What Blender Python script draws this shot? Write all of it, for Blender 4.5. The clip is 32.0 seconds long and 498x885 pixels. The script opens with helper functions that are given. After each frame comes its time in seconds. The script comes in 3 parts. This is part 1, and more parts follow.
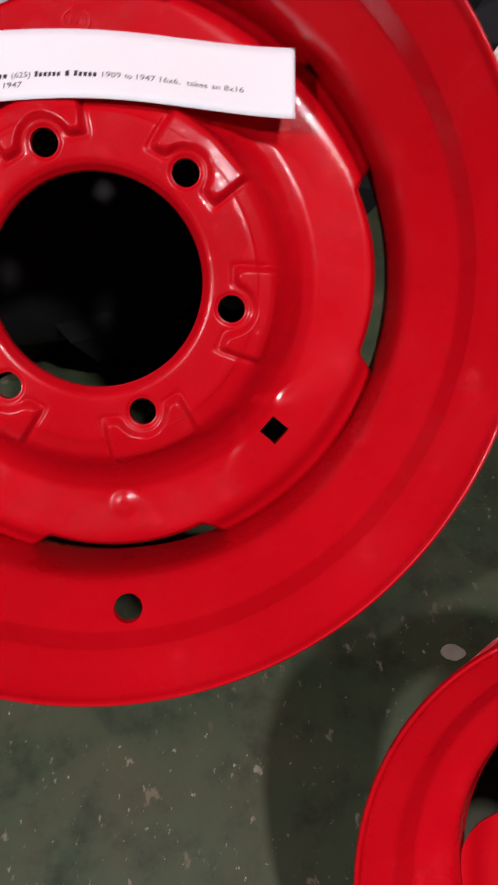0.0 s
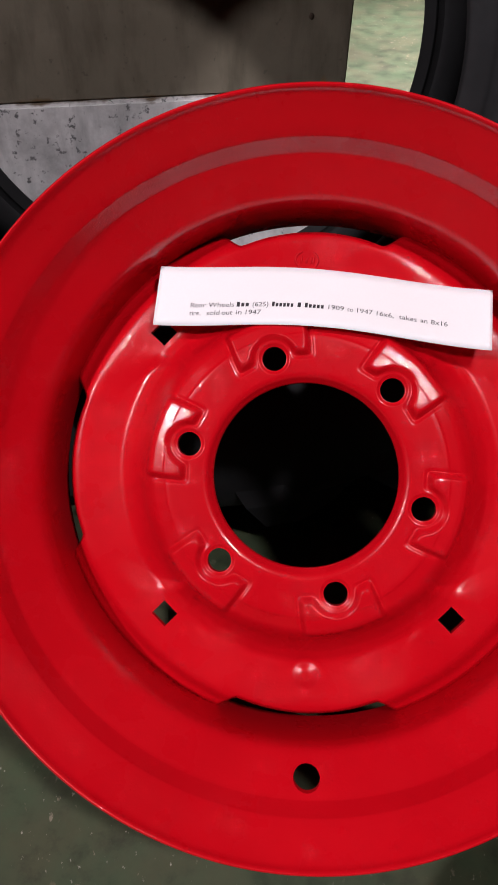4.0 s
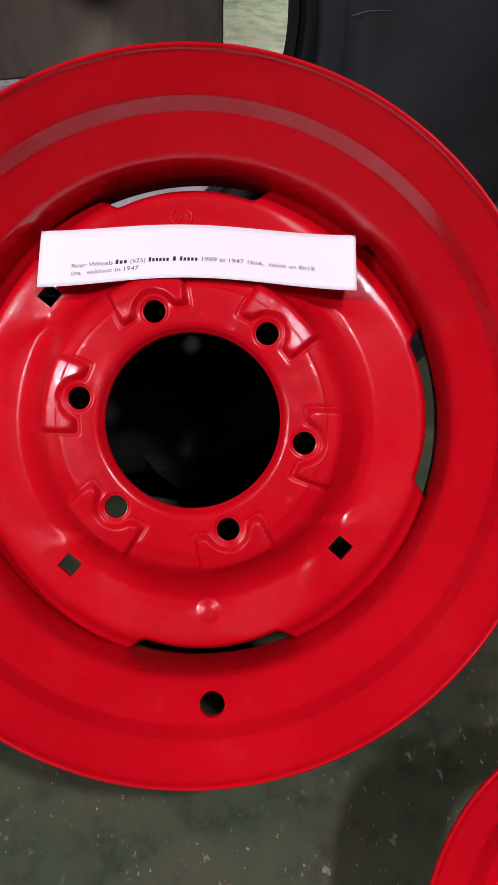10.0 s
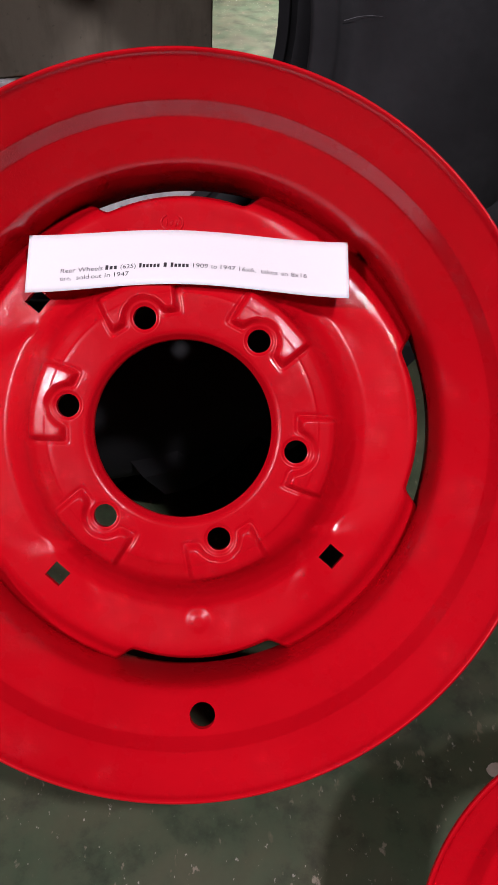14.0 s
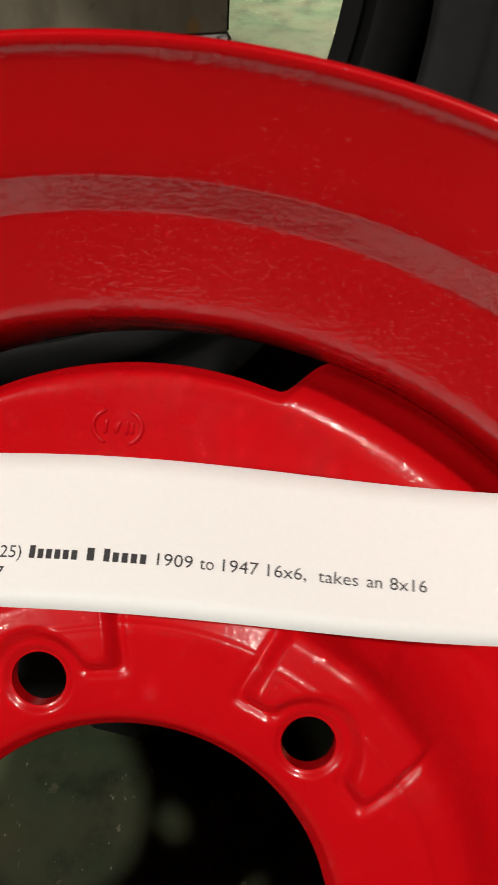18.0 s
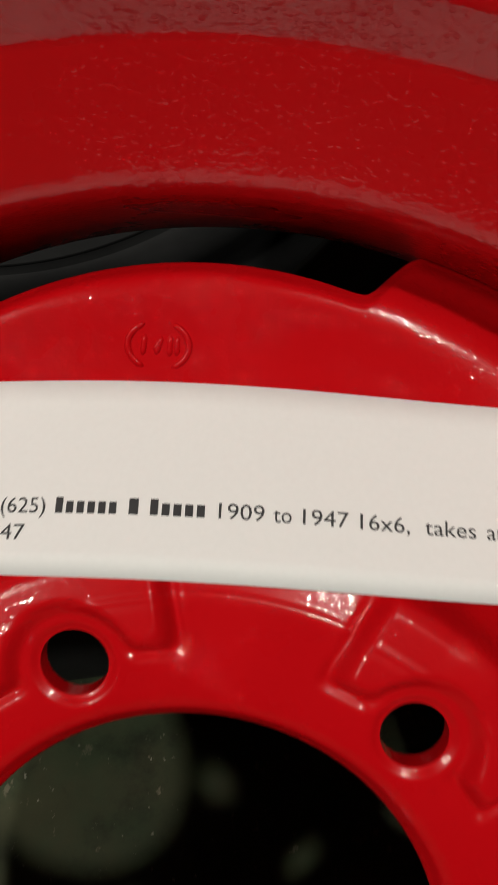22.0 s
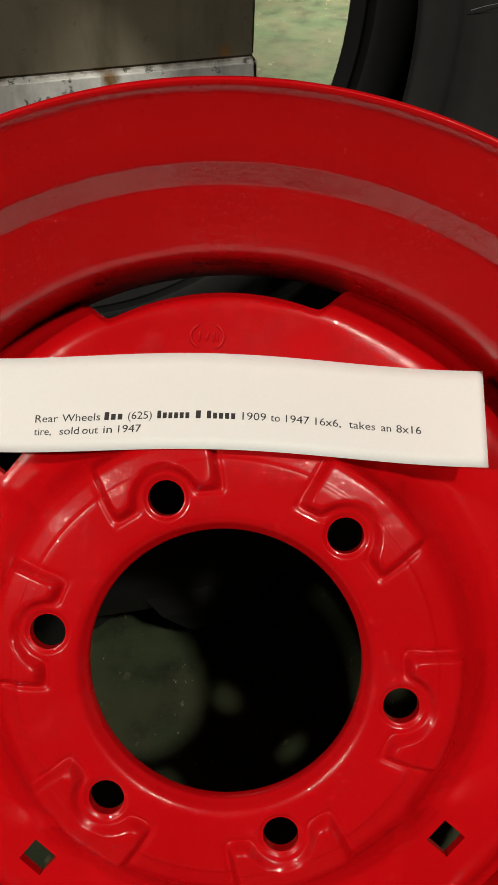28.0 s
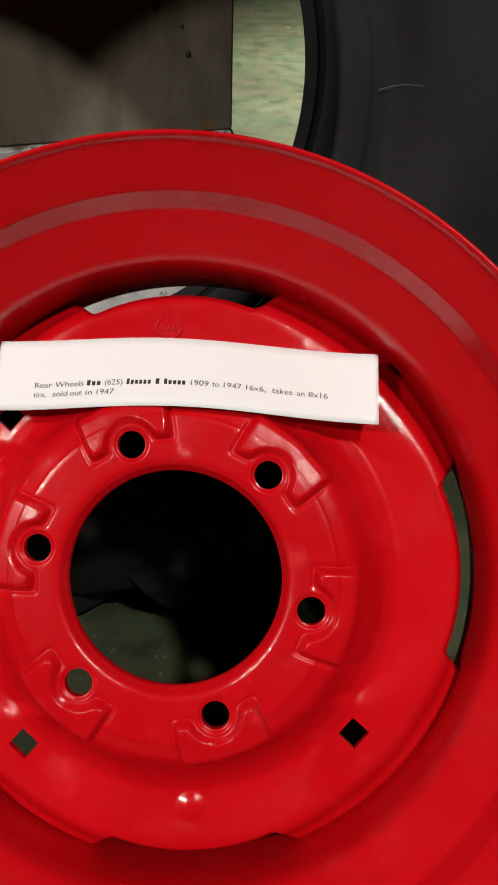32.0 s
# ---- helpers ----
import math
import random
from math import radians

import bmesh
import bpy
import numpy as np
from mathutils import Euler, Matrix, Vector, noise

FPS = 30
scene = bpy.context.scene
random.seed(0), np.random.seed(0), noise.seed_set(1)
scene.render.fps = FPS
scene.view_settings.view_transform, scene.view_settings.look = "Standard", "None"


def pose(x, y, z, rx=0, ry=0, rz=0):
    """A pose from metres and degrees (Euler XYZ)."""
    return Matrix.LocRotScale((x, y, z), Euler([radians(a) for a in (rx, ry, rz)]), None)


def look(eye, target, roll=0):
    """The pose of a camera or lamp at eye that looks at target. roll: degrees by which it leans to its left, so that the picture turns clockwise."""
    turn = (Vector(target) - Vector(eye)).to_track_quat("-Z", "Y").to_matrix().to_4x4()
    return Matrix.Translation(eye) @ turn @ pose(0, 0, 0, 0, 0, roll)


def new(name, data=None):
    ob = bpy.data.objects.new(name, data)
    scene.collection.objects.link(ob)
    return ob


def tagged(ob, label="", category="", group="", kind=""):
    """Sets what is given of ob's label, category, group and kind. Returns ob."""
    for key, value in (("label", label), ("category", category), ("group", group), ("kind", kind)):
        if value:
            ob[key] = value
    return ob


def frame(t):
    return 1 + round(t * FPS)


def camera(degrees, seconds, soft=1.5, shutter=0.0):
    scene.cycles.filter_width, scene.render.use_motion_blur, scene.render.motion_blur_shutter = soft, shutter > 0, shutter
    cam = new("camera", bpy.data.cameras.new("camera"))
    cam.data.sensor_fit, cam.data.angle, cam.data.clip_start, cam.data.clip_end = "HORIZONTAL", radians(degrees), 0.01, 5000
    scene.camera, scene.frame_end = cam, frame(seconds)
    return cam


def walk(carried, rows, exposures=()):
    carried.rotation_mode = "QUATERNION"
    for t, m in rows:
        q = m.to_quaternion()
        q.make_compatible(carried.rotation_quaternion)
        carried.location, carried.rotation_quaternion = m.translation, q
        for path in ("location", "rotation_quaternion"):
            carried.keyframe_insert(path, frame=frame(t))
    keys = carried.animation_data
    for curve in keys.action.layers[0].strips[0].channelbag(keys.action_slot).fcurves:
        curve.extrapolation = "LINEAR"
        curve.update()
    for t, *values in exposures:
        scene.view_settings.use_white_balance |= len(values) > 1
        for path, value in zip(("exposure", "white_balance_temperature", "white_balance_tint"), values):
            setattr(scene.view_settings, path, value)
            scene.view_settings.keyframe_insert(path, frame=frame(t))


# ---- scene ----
cam = camera(34.23, 32.0, shutter=0.4)
PATH = [
    (0.0, 0.0675, -0.1847, 0.5603, 38.21, -2.36, -0.79),
    (0.5, 0.0756, -0.1820, 0.5766, 39.49, -2.71, -3.68),
    (1.0, 0.0804, -0.1834, 0.5876, 40.97, -2.64, -4.08),
    (1.5, 0.0729, -0.1873, 0.6086, 43.63, -2.34, -3.33),
    (2.0, 0.0562, -0.1896, 0.6279, 46.43, -2.42, -1.60),
    (2.5, 0.0382, -0.1920, 0.6258, 47.27, -1.66, 2.30),
    (3.0, 0.0219, -0.1984, 0.6283, 48.57, -1.39, 4.34),
    (3.5, 0.0113, -0.1999, 0.6259, 48.29, -0.61, 7.43),
    (5.5, 0.0182, -0.2196, 0.5997, 45.65, 0.50, 6.82),
    (6.0, 0.0291, -0.2208, 0.5947, 45.17, 0.17, 5.17),
    (6.5, 0.0306, -0.2184, 0.5927, 44.92, 0.15, 4.11),
    (7.0, 0.0369, -0.2253, 0.5946, 45.01, 0.45, 3.73),
    (7.5, 0.0373, -0.2345, 0.5877, 44.49, 0.36, 2.62),
    (8.0, 0.0422, -0.2353, 0.5994, 45.61, -0.53, 1.34),
    (8.5, 0.0450, -0.2359, 0.6025, 46.08, -0.44, 1.15),
    (9.0, 0.0425, -0.2342, 0.6029, 45.91, -0.93, 0.90),
    (9.5, 0.0461, -0.2372, 0.6066, 46.71, -0.38, 1.49),
    (10.0, 0.0534, -0.2431, 0.6143, 47.51, 0.19, 1.99),
    (10.5, 0.0537, -0.2395, 0.6137, 47.21, 0.02, 1.36),
    (11.0, 0.0515, -0.2386, 0.6118, 47.29, -0.02, 1.76),
    (11.5, 0.0459, -0.2346, 0.6116, 47.12, -0.42, 1.79),
    (12.0, 0.0468, -0.2355, 0.6107, 47.25, -0.45, 1.70),
    (12.5, 0.0473, -0.2387, 0.6077, 47.03, -0.22, 1.10),
    (13.0, 0.0513, -0.2386, 0.6096, 47.25, 0.04, 0.90),
    (13.5, 0.0451, -0.2341, 0.6135, 47.37, -0.80, 1.01),
    (15.5, 0.0553, -0.2419, 0.6445, 48.02, -0.77, 1.32),
    (15.8, 0.0373, -0.2249, 0.6861, 49.10, -6.09, 2.83),
    (16.0, 0.0312, -0.2063, 0.7061, 49.45, -9.11, 4.30),
    (16.2, 0.0211, -0.1839, 0.7132, 48.98, -9.92, 6.67),
    (16.5, 0.0379, -0.1168, 0.6735, 47.84, -5.60, 9.50),
    (17.0, 0.0473, 0.0007, 0.6138, 45.37, -4.71, 7.39),
    (17.5, 0.0494, 0.0778, 0.5584, 41.79, -0.09, 4.09),
    (18.0, 0.0320, 0.1013, 0.5237, 44.26, -1.61, 3.12),
    (18.5, 0.0197, 0.1287, 0.5034, 42.07, -1.09, 3.54),
    (19.0, 0.0126, 0.1413, 0.4902, 41.08, -1.00, 3.73),
    (19.5, 0.0102, 0.1455, 0.4828, 40.54, -1.38, 3.18),
    (20.0, 0.0077, 0.1469, 0.4806, 40.61, -1.57, 3.02),
    (20.5, 0.0025, 0.1487, 0.4798, 40.29, -2.04, 2.78),
    (21.0, 0.0085, 0.1481, 0.4777, 40.22, -0.96, 3.18),
    (21.5, 0.0087, 0.1453, 0.4787, 40.39, -0.96, 2.91),
    (22.0, 0.0162, 0.1318, 0.4843, 40.03, 0.09, 2.65),
    (22.5, 0.0127, 0.0710, 0.5240, 39.97, -0.45, 0.30),
    (23.0, 0.0050, 0.0111, 0.5546, 41.30, 0.22, 1.97),
    (23.5, 0.0061, -0.0101, 0.5637, 43.57, 0.23, 2.21),
    (24.0, 0.0152, -0.0124, 0.5710, 43.56, 0.72, 1.30),
    (24.5, 0.0146, -0.0120, 0.5699, 43.92, 0.84, 2.03),
    (25.0, 0.0143, -0.0109, 0.5695, 43.87, 0.56, 2.05),
    (25.5, 0.0143, -0.0108, 0.5697, 44.23, 0.17, 2.13),
    (26.0, 0.0158, -0.0137, 0.5743, 44.86, 0.15, 2.27),
    (26.5, 0.0164, -0.0102, 0.5723, 44.46, 0.18, 2.15),
    (28.5, 0.0151, -0.0121, 0.5740, 44.62, -0.29, 2.01),
    (29.0, 0.0161, -0.0133, 0.5735, 44.96, -0.30, 2.02),
    (29.5, 0.0193, -0.0126, 0.5751, 44.81, -0.10, 2.02),
    (30.0, 0.0151, -0.0171, 0.5735, 45.49, -0.61, 1.55),
    (30.5, 0.0355, -0.0229, 0.5724, 45.69, 1.12, 2.47),
    (31.0, 0.0616, -0.0654, 0.5814, 47.40, 0.83, 4.23),
    (31.5, 0.0423, -0.1171, 0.5865, 49.40, -2.20, 1.94),
    (32.0, 0.0597, -0.1234, 0.6016, 49.86, 0.08, 3.66),
]
EXPOSURES = [(0, 0.08, 6150, 24), (3, 0.08, 6150, 24), (6, 0.12, 6250, 21), (8.5, 0.12, 5900, 29), (13.5, 0.12, 5950, 28), (15.5, 0.12, 6250, 20), (16.5, 0.12, 6450, 14), (17.3, 0.0, 6500, 12),
             (18.0, 0.0, 6800, 7), (18.9, -0.38, 6800, 6), (21.8, -0.40, 6800, 6), (23, -0.16, 7000, 5), (30.6, -0.16, 7050, 4), (31.6, 0.0, 6750, 8), (32, 0.0, 6650, 10)]
WHEEL2 = pose(0.268, -0.1562, 0.1742, 30.37, -35.57, 0)
walk(cam, [(t, pose(x, y, z, rx, ry, rz)) for t, x, y, z, rx, ry, rz in PATH], EXPOSURES)

# ---- world and lamps ----
world = bpy.data.worlds.new("world")
scene.world = world
world.use_nodes = True
world.node_tree.nodes["Background"].inputs[0].default_value = (0.55, 0.6, 0.6, 1)
world.node_tree.nodes["Background"].inputs[1].default_value = 0.002

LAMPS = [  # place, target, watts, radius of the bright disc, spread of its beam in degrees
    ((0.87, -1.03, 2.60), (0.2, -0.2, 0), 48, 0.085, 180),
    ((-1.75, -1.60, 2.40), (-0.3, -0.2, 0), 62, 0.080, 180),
    # added and unseen: a narrow beam that brightens the floor behind the tyre
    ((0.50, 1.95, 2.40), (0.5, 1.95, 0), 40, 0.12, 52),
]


# ---- materials ----
def nodes_of(name):
    m = bpy.data.materials.new(name)
    m.use_nodes = True
    t = m.node_tree
    return m, t, t.nodes["Principled BSDF"]


def tex_coord(t, scale=1.0):
    c = t.nodes.new("ShaderNodeTexCoord")
    mp = t.nodes.new("ShaderNodeMapping")
    mp.inputs["Scale"].default_value = (scale, scale, scale)
    t.links.new(c.outputs["Object"], mp.inputs["Vector"])
    return mp.outputs["Vector"]


def noise_tex(t, vec, scale, detail=4.0, rough=0.55):
    n = t.nodes.new("ShaderNodeTexNoise")
    n.inputs["Scale"].default_value = scale
    n.inputs["Detail"].default_value = detail
    n.inputs["Roughness"].default_value = rough
    t.links.new(vec, n.inputs["Vector"])
    return n.outputs["Fac"]


def ramp(t, fac, stops):
    r = t.nodes.new("ShaderNodeValToRGB")
    e = r.color_ramp.elements
    e[0].position, e[0].color = stops[0][0], (*stops[0][1], 1)
    e[1].position, e[1].color = stops[-1][0], (*stops[-1][1], 1)
    for p, c in stops[1:-1]:
        k = e.new(p)
        k.color = (*c, 1)
    t.links.new(fac, r.inputs["Fac"])
    return r.outputs["Color"]


def mixed(t, fac, a, b, kind="MIX"):
    m = t.nodes.new("ShaderNodeMix")
    m.data_type, m.blend_type = "RGBA", kind
    for src, sock in ((fac, m.inputs[0]), (a, m.inputs[6]), (b, m.inputs[7])):
        if isinstance(src, (int, float)):
            sock.default_value = src
        elif isinstance(src, tuple):
            sock.default_value = (*src, 1)
        else:
            t.links.new(src, sock)
    return m.outputs[2]


def bump(t, p, heights, socket="Normal"):
    last = None
    for h, strength, dist in heights:
        b = t.nodes.new("ShaderNodeBump")
        b.inputs["Strength"].default_value = strength
        b.inputs["Distance"].default_value = dist
        t.links.new(h, b.inputs["Height"])
        if last:
            t.links.new(last, b.inputs["Normal"])
        last = b.outputs["Normal"]
    t.links.new(last, p.inputs[socket])


def grey(v):
    return (v, v, v)


def red_paint():
    m, t, p = nodes_of("red_gloss_paint")
    v = tex_coord(t)
    big = noise_tex(t, v, 9, 3)
    col = ramp(t, big, [(0.3, (0.47, 0.0022, 0.0055)), (0.7, (0.54, 0.0034, 0.0075))])
    t.links.new(col, p.inputs["Base Color"])
    t.links.new(ramp(t, noise_tex(t, v, 30, 4), [(0.3, grey(0.24)), (0.7, grey(0.34))]), p.inputs["Roughness"])
    p.inputs["Specular IOR Level"].default_value = 0.12
    # smooth glossy coat with faint waves, hammered in some places, and strewn with fine dried drops
    many = ramp(t, noise_tex(t, v, 26, 4, 0.6), [(0.38, grey(0.15)), (0.58, grey(1))])
    wave = noise_tex(t, v, 70, 2)
    peel = mixed(t, 1.0, noise_tex(t, v, 620, 1, 0.4), many, "MULTIPLY")
    specks = []
    for scale, size, keep in ((520, 0.38, 0.45), (900, 0.42, 0.55)):
        vo = t.nodes.new("ShaderNodeTexVoronoi")
        vo.inputs["Scale"].default_value = scale
        t.links.new(v, vo.inputs["Vector"])
        dome = ramp(t, vo.outputs["Distance"], [(0.0, grey(1)), (0.5 * size, grey(0.75)), (size, grey(0))])
        dome.node.color_ramp.interpolation = "EASE"
        sep = t.nodes.new("ShaderNodeSeparateColor")
        t.links.new(vo.outputs["Color"], sep.inputs[0])
        some = ramp(t, sep.outputs[0], [(keep, grey(0)), (keep + 0.05, grey(1))])
        specks.append(mixed(t, 1.0, mixed(t, 1.0, dome, some, "MULTIPLY"), many, "MULTIPLY"))
    bump(t, p, [(wave, 0.15, 0.0005), (peel, 0.5, 0.00008)])
    p.inputs["Coat Weight"].default_value = 0.6
    p.inputs["Coat IOR"].default_value = 1.45
    p.inputs["Coat Roughness"].default_value = 0.075
    bump(t, p, [(wave, 0.35, 0.0006), (peel, 1.0, 0.00036), (specks[0], 1.0, 0.00026), (specks[1], 1.0, 0.00013)], "Coat Normal")
    return m


def blotch(t, vec, ragged, x, y, sx, sy):
    """1 inside a ragged patch of the floor, 0 outside."""
    mp = t.nodes.new("ShaderNodeMapping")
    mp.inputs["Location"].default_value = (-x / sx, -y / sy, 0)
    mp.inputs["Scale"].default_value = (1 / sx, 1 / sy, 0)
    t.links.new(vec, mp.inputs["Vector"])
    ln = t.nodes.new("ShaderNodeVectorMath")
    ln.operation = "LENGTH"
    t.links.new(mp.outputs["Vector"], ln.inputs[0])
    ad = t.nodes.new("ShaderNodeMath")
    ad.operation = "MULTIPLY_ADD"
    t.links.new(ragged, ad.inputs[0])
    ad.inputs[1].default_value = 2.2
    t.links.new(ln.outputs["Value"], ad.inputs[2])
    return ramp(t, ad.outputs[0], [(0.0, grey(1)), (0.99, grey(1)), (1.0, grey(0))]), ad


PATCHES = [(0.425, 0.990, 0.070, 0.110), (0.490, 0.775, 0.115, 0.095), (0.69, 1.56, 0.08, 0.13), (0.365, 0.356, 0.013, 0.010),
           (0.339, 0.233, 0.016, 0.008), (0.308, 0.158, 0.007, 0.008), (0.245, 0.061, 0.009, 0.006), (0.62, 1.16, 0.05, 0.06)]


def floor_paint():
    m, t, p = nodes_of("worn_green_floor_paint")
    v = tex_coord(t)
    a, b, c = noise_tex(t, v, 2.2, 6, 0.6), noise_tex(t, v, 14, 6, 0.62), noise_tex(t, v, 70, 5, 0.6)
    col = ramp(t, a, [(0.35, (0.034, 0.046, 0.022)), (0.65, (0.066, 0.094, 0.048))])
    col = mixed(t, ramp(t, b, [(0.40, grey(0)), (0.62, grey(0.55))]), col, (0.074, 0.064, 0.031))
    mott = ramp(t, noise_tex(t, v, 24, 7, 0.68), [(0.34, grey(0.35)), (0.50, grey(0.85)), (0.68, grey(1.0))])
    col = mixed(t, 0.85, col, mott, "MULTIPLY")
    # grit, chips and scuffs
    many = ramp(t, noise_tex(t, v, 7, 3), [(0.40, grey(0.3)), (0.60, grey(1))])
    st = t.nodes.new("ShaderNodeMapping")
    st.inputs["Scale"].default_value = (1.0, 0.6, 1.0)
    st.inputs["Rotation"].default_value = (0, 0, 0.5)
    t.links.new(v, st.inputs["Vector"])
    for scale, lo, hi, tone in ((40, 0.645, 0.69, (0.17, 0.135, 0.085)), (90, 0.64, 0.69, (0.25, 0.21, 0.15)), (210, 0.655, 0.70, (0.42, 0.39, 0.32))):
        chip = ramp(t, noise_tex(t, st.outputs["Vector"], scale, 4, 0.65), [(lo, grey(0)), (hi, grey(0.85))])
        col = mixed(t, mixed(t, 1.0, chip, many, "MULTIPLY"), col, tone)
    sm = ramp(t, noise_tex(t, v, 5, 5, 0.7), [(0.52, grey(0)), (0.75, grey(0.5))])
    col = mixed(t, sm, col, (0.075, 0.060, 0.038))
    # bare concrete where the paint has peeled, and a pale strip at the far side
    ragged = noise_tex(t, v, 26, 5, 0.6)
    half = t.nodes.new("ShaderNodeMath")
    half.operation = "SUBTRACT"
    t.links.new(ragged, half.inputs[0])
    half.inputs[1].default_value = 0.5
    bare = ramp(t, noise_tex(t, v, 60, 5), [(0.3, (0.24, 0.19, 0.14)), (0.7, (0.38, 0.32, 0.25))])
    for x, y, sx, sy in PATCHES:
        col = mixed(t, blotch(t, v, half.outputs[0], x, y, sx, sy)[0], col, bare)
    sep = t.nodes.new("ShaderNodeSeparateXYZ")
    t.links.new(v, sep.inputs[0])
    strip = ramp(t, sep.outputs["Y"], [(0.0, grey(0)), (0.5, grey(0))])
    r = strip.node.color_ramp
    r.interpolation = "CONSTANT"
    scale = t.nodes.new("ShaderNodeMath")
    scale.operation = "MULTIPLY"
    scale.inputs[1].default_value = 0.5
    t.links.new(sep.outputs["Y"], scale.inputs[0])
    t.links.new(scale.outputs[0], strip.node.inputs["Fac"])
    e = r.elements
    e[1].position = 0.6035
    k = e.new(0.50)
    k.color = (1, 1, 1, 1)
    near = ramp(t, sep.outputs["X"], [(0.10, grey(1)), (0.12, grey(0))])
    col = mixed(t, mixed(t, 1.0, strip, near, "MULTIPLY"), col, ramp(t, c, [(0.3, (0.36, 0.33, 0.27)), (0.6, (0.58, 0.55, 0.48))]))
    t.links.new(col, p.inputs["Base Color"])
    t.links.new(ramp(t, b, [(0.3, grey(0.45)), (0.7, grey(0.7))]), p.inputs["Roughness"])
    p.inputs["Specular IOR Level"].default_value = 0.35
    bump(t, p, [(c, 0.3, 0.0006), (b, 0.2, 0.001)])
    return m


def plain(name, lo, hi, rough, scale=20.0, relief=0.0005, fine=200.0):
    m, t, p = nodes_of(name)
    v = tex_coord(t)
    n, f = noise_tex(t, v, scale, 5, 0.6), noise_tex(t, v, fine, 3)
    col = ramp(t, n, [(0.3, lo), (0.7, hi)])
    col = mixed(t, ramp(t, f, [(0.4, grey(0)), (0.7, grey(0.25))]), col, tuple(0.6 * x for x in lo))
    t.links.new(col, p.inputs["Base Color"])
    p.inputs["Roughness"].default_value = rough
    bump(t, p, [(f, 0.4, relief)])
    return m


def lamp_glow():
    m, t, p = nodes_of("glowing_tube")
    p.inputs["Emission Color"].default_value = (1, 0.97, 0.9, 1)
    p.inputs["Emission Strength"].default_value = 6
    return m


RED = red_paint()
FLOOR = floor_paint()
RUBBER = plain("black_rubber", (0.007, 0.007, 0.0073), (0.016, 0.016, 0.0162), 0.7, 12, 0.0003, 160)
RUBBER.node_tree.nodes["Principled BSDF"].inputs["Specular IOR Level"].default_value = 0.3


def paper_white():
    m, t, p = nodes_of("white_paper")
    v = tex_coord(t)
    t.links.new(ramp(t, noise_tex(t, v, 700, 3), [(0.2, (0.80, 0.795, 0.785)), (0.8, (0.825, 0.82, 0.81))]), p.inputs["Base Color"])
    p.inputs["Roughness"].default_value = 0.65
    bump(t, p, [(noise_tex(t, v, 1500, 2), 0.1, 0.00002), (noise_tex(t, v, 18, 2), 0.15, 0.0008)])
    return m


PAPER = paper_white()
INK = plain("black_ink", (0.02, 0.02, 0.022), (0.035, 0.035, 0.038), 0.6)


def grimy(name, lo, hi, dirt, rust_at, amount, spots):
    m, t, p = nodes_of(name)
    v = tex_coord(t)
    st = t.nodes.new("ShaderNodeMapping")
    st.inputs["Scale"].default_value = (1.0, 1.0, 0.25)
    t.links.new(v, st.inputs["Vector"])
    col = ramp(t, noise_tex(t, v, 6, 5, 0.6), [(0.3, lo), (0.7, hi)])
    col = mixed(t, ramp(t, noise_tex(t, st.outputs["Vector"], 34, 5, 0.6), [(0.48, grey(0)), (0.72, grey(amount))]), col, dirt)
    col = mixed(t, ramp(t, noise_tex(t, v, 110, 5, 0.65), [(0.64 - 0.06 * spots, grey(0)), (0.70 - 0.06 * spots, grey(spots))]), col, tuple(0.4 * x for x in dirt))
    col = mixed(t, ramp(t, noise_tex(t, v, 15, 6, 0.7), [(0.46, grey(0)), (0.80, grey(spots))]), col, dirt)
    rag = noise_tex(t, v, 40, 4)
    sep = t.nodes.new("ShaderNodeSeparateXYZ")
    t.links.new(v, sep.inputs[0])
    d = t.nodes.new("ShaderNodeMath")
    d.operation = "SUBTRACT"
    d.inputs[1].default_value = 0.352
    t.links.new(sep.outputs["Z"], d.inputs[0])
    ab = t.nodes.new("ShaderNodeMath")
    ab.operation = "ABSOLUTE"
    t.links.new(d.outputs[0], ab.inputs[0])
    dv = t.nodes.new("ShaderNodeMath")
    dv.operation = "MULTIPLY_ADD"
    t.links.new(ab.outputs[0], dv.inputs[0])
    dv.inputs[1].default_value = 60.0
    t.links.new(rag, dv.inputs[2])
    col = mixed(t, ramp(t, dv.outputs[0], [(0.45, grey(0.9)), (0.62, grey(0))]), col, (0.10, 0.060, 0.022))
    ln = t.nodes.new("ShaderNodeVectorMath")
    ln.operation = "DISTANCE"
    ln.inputs[1].default_value = rust_at
    t.links.new(v, ln.inputs[0])
    dr = t.nodes.new("ShaderNodeMath")
    dr.operation = "MULTIPLY_ADD"
    t.links.new(ln.outputs["Value"], dr.inputs[0])
    dr.inputs[1].default_value = 34.0
    t.links.new(rag, dr.inputs[2])
    col = mixed(t, ramp(t, dr.outputs[0], [(0.62, grey(0.9)), (0.78, grey(0))]), col, (0.20, 0.10, 0.025))
    t.links.new(col, p.inputs["Base Color"])
    p.inputs["Roughness"].default_value = 0.6
    bump(t, p, [(noise_tex(t, v, 90, 4), 0.4, 0.0008)])
    return m


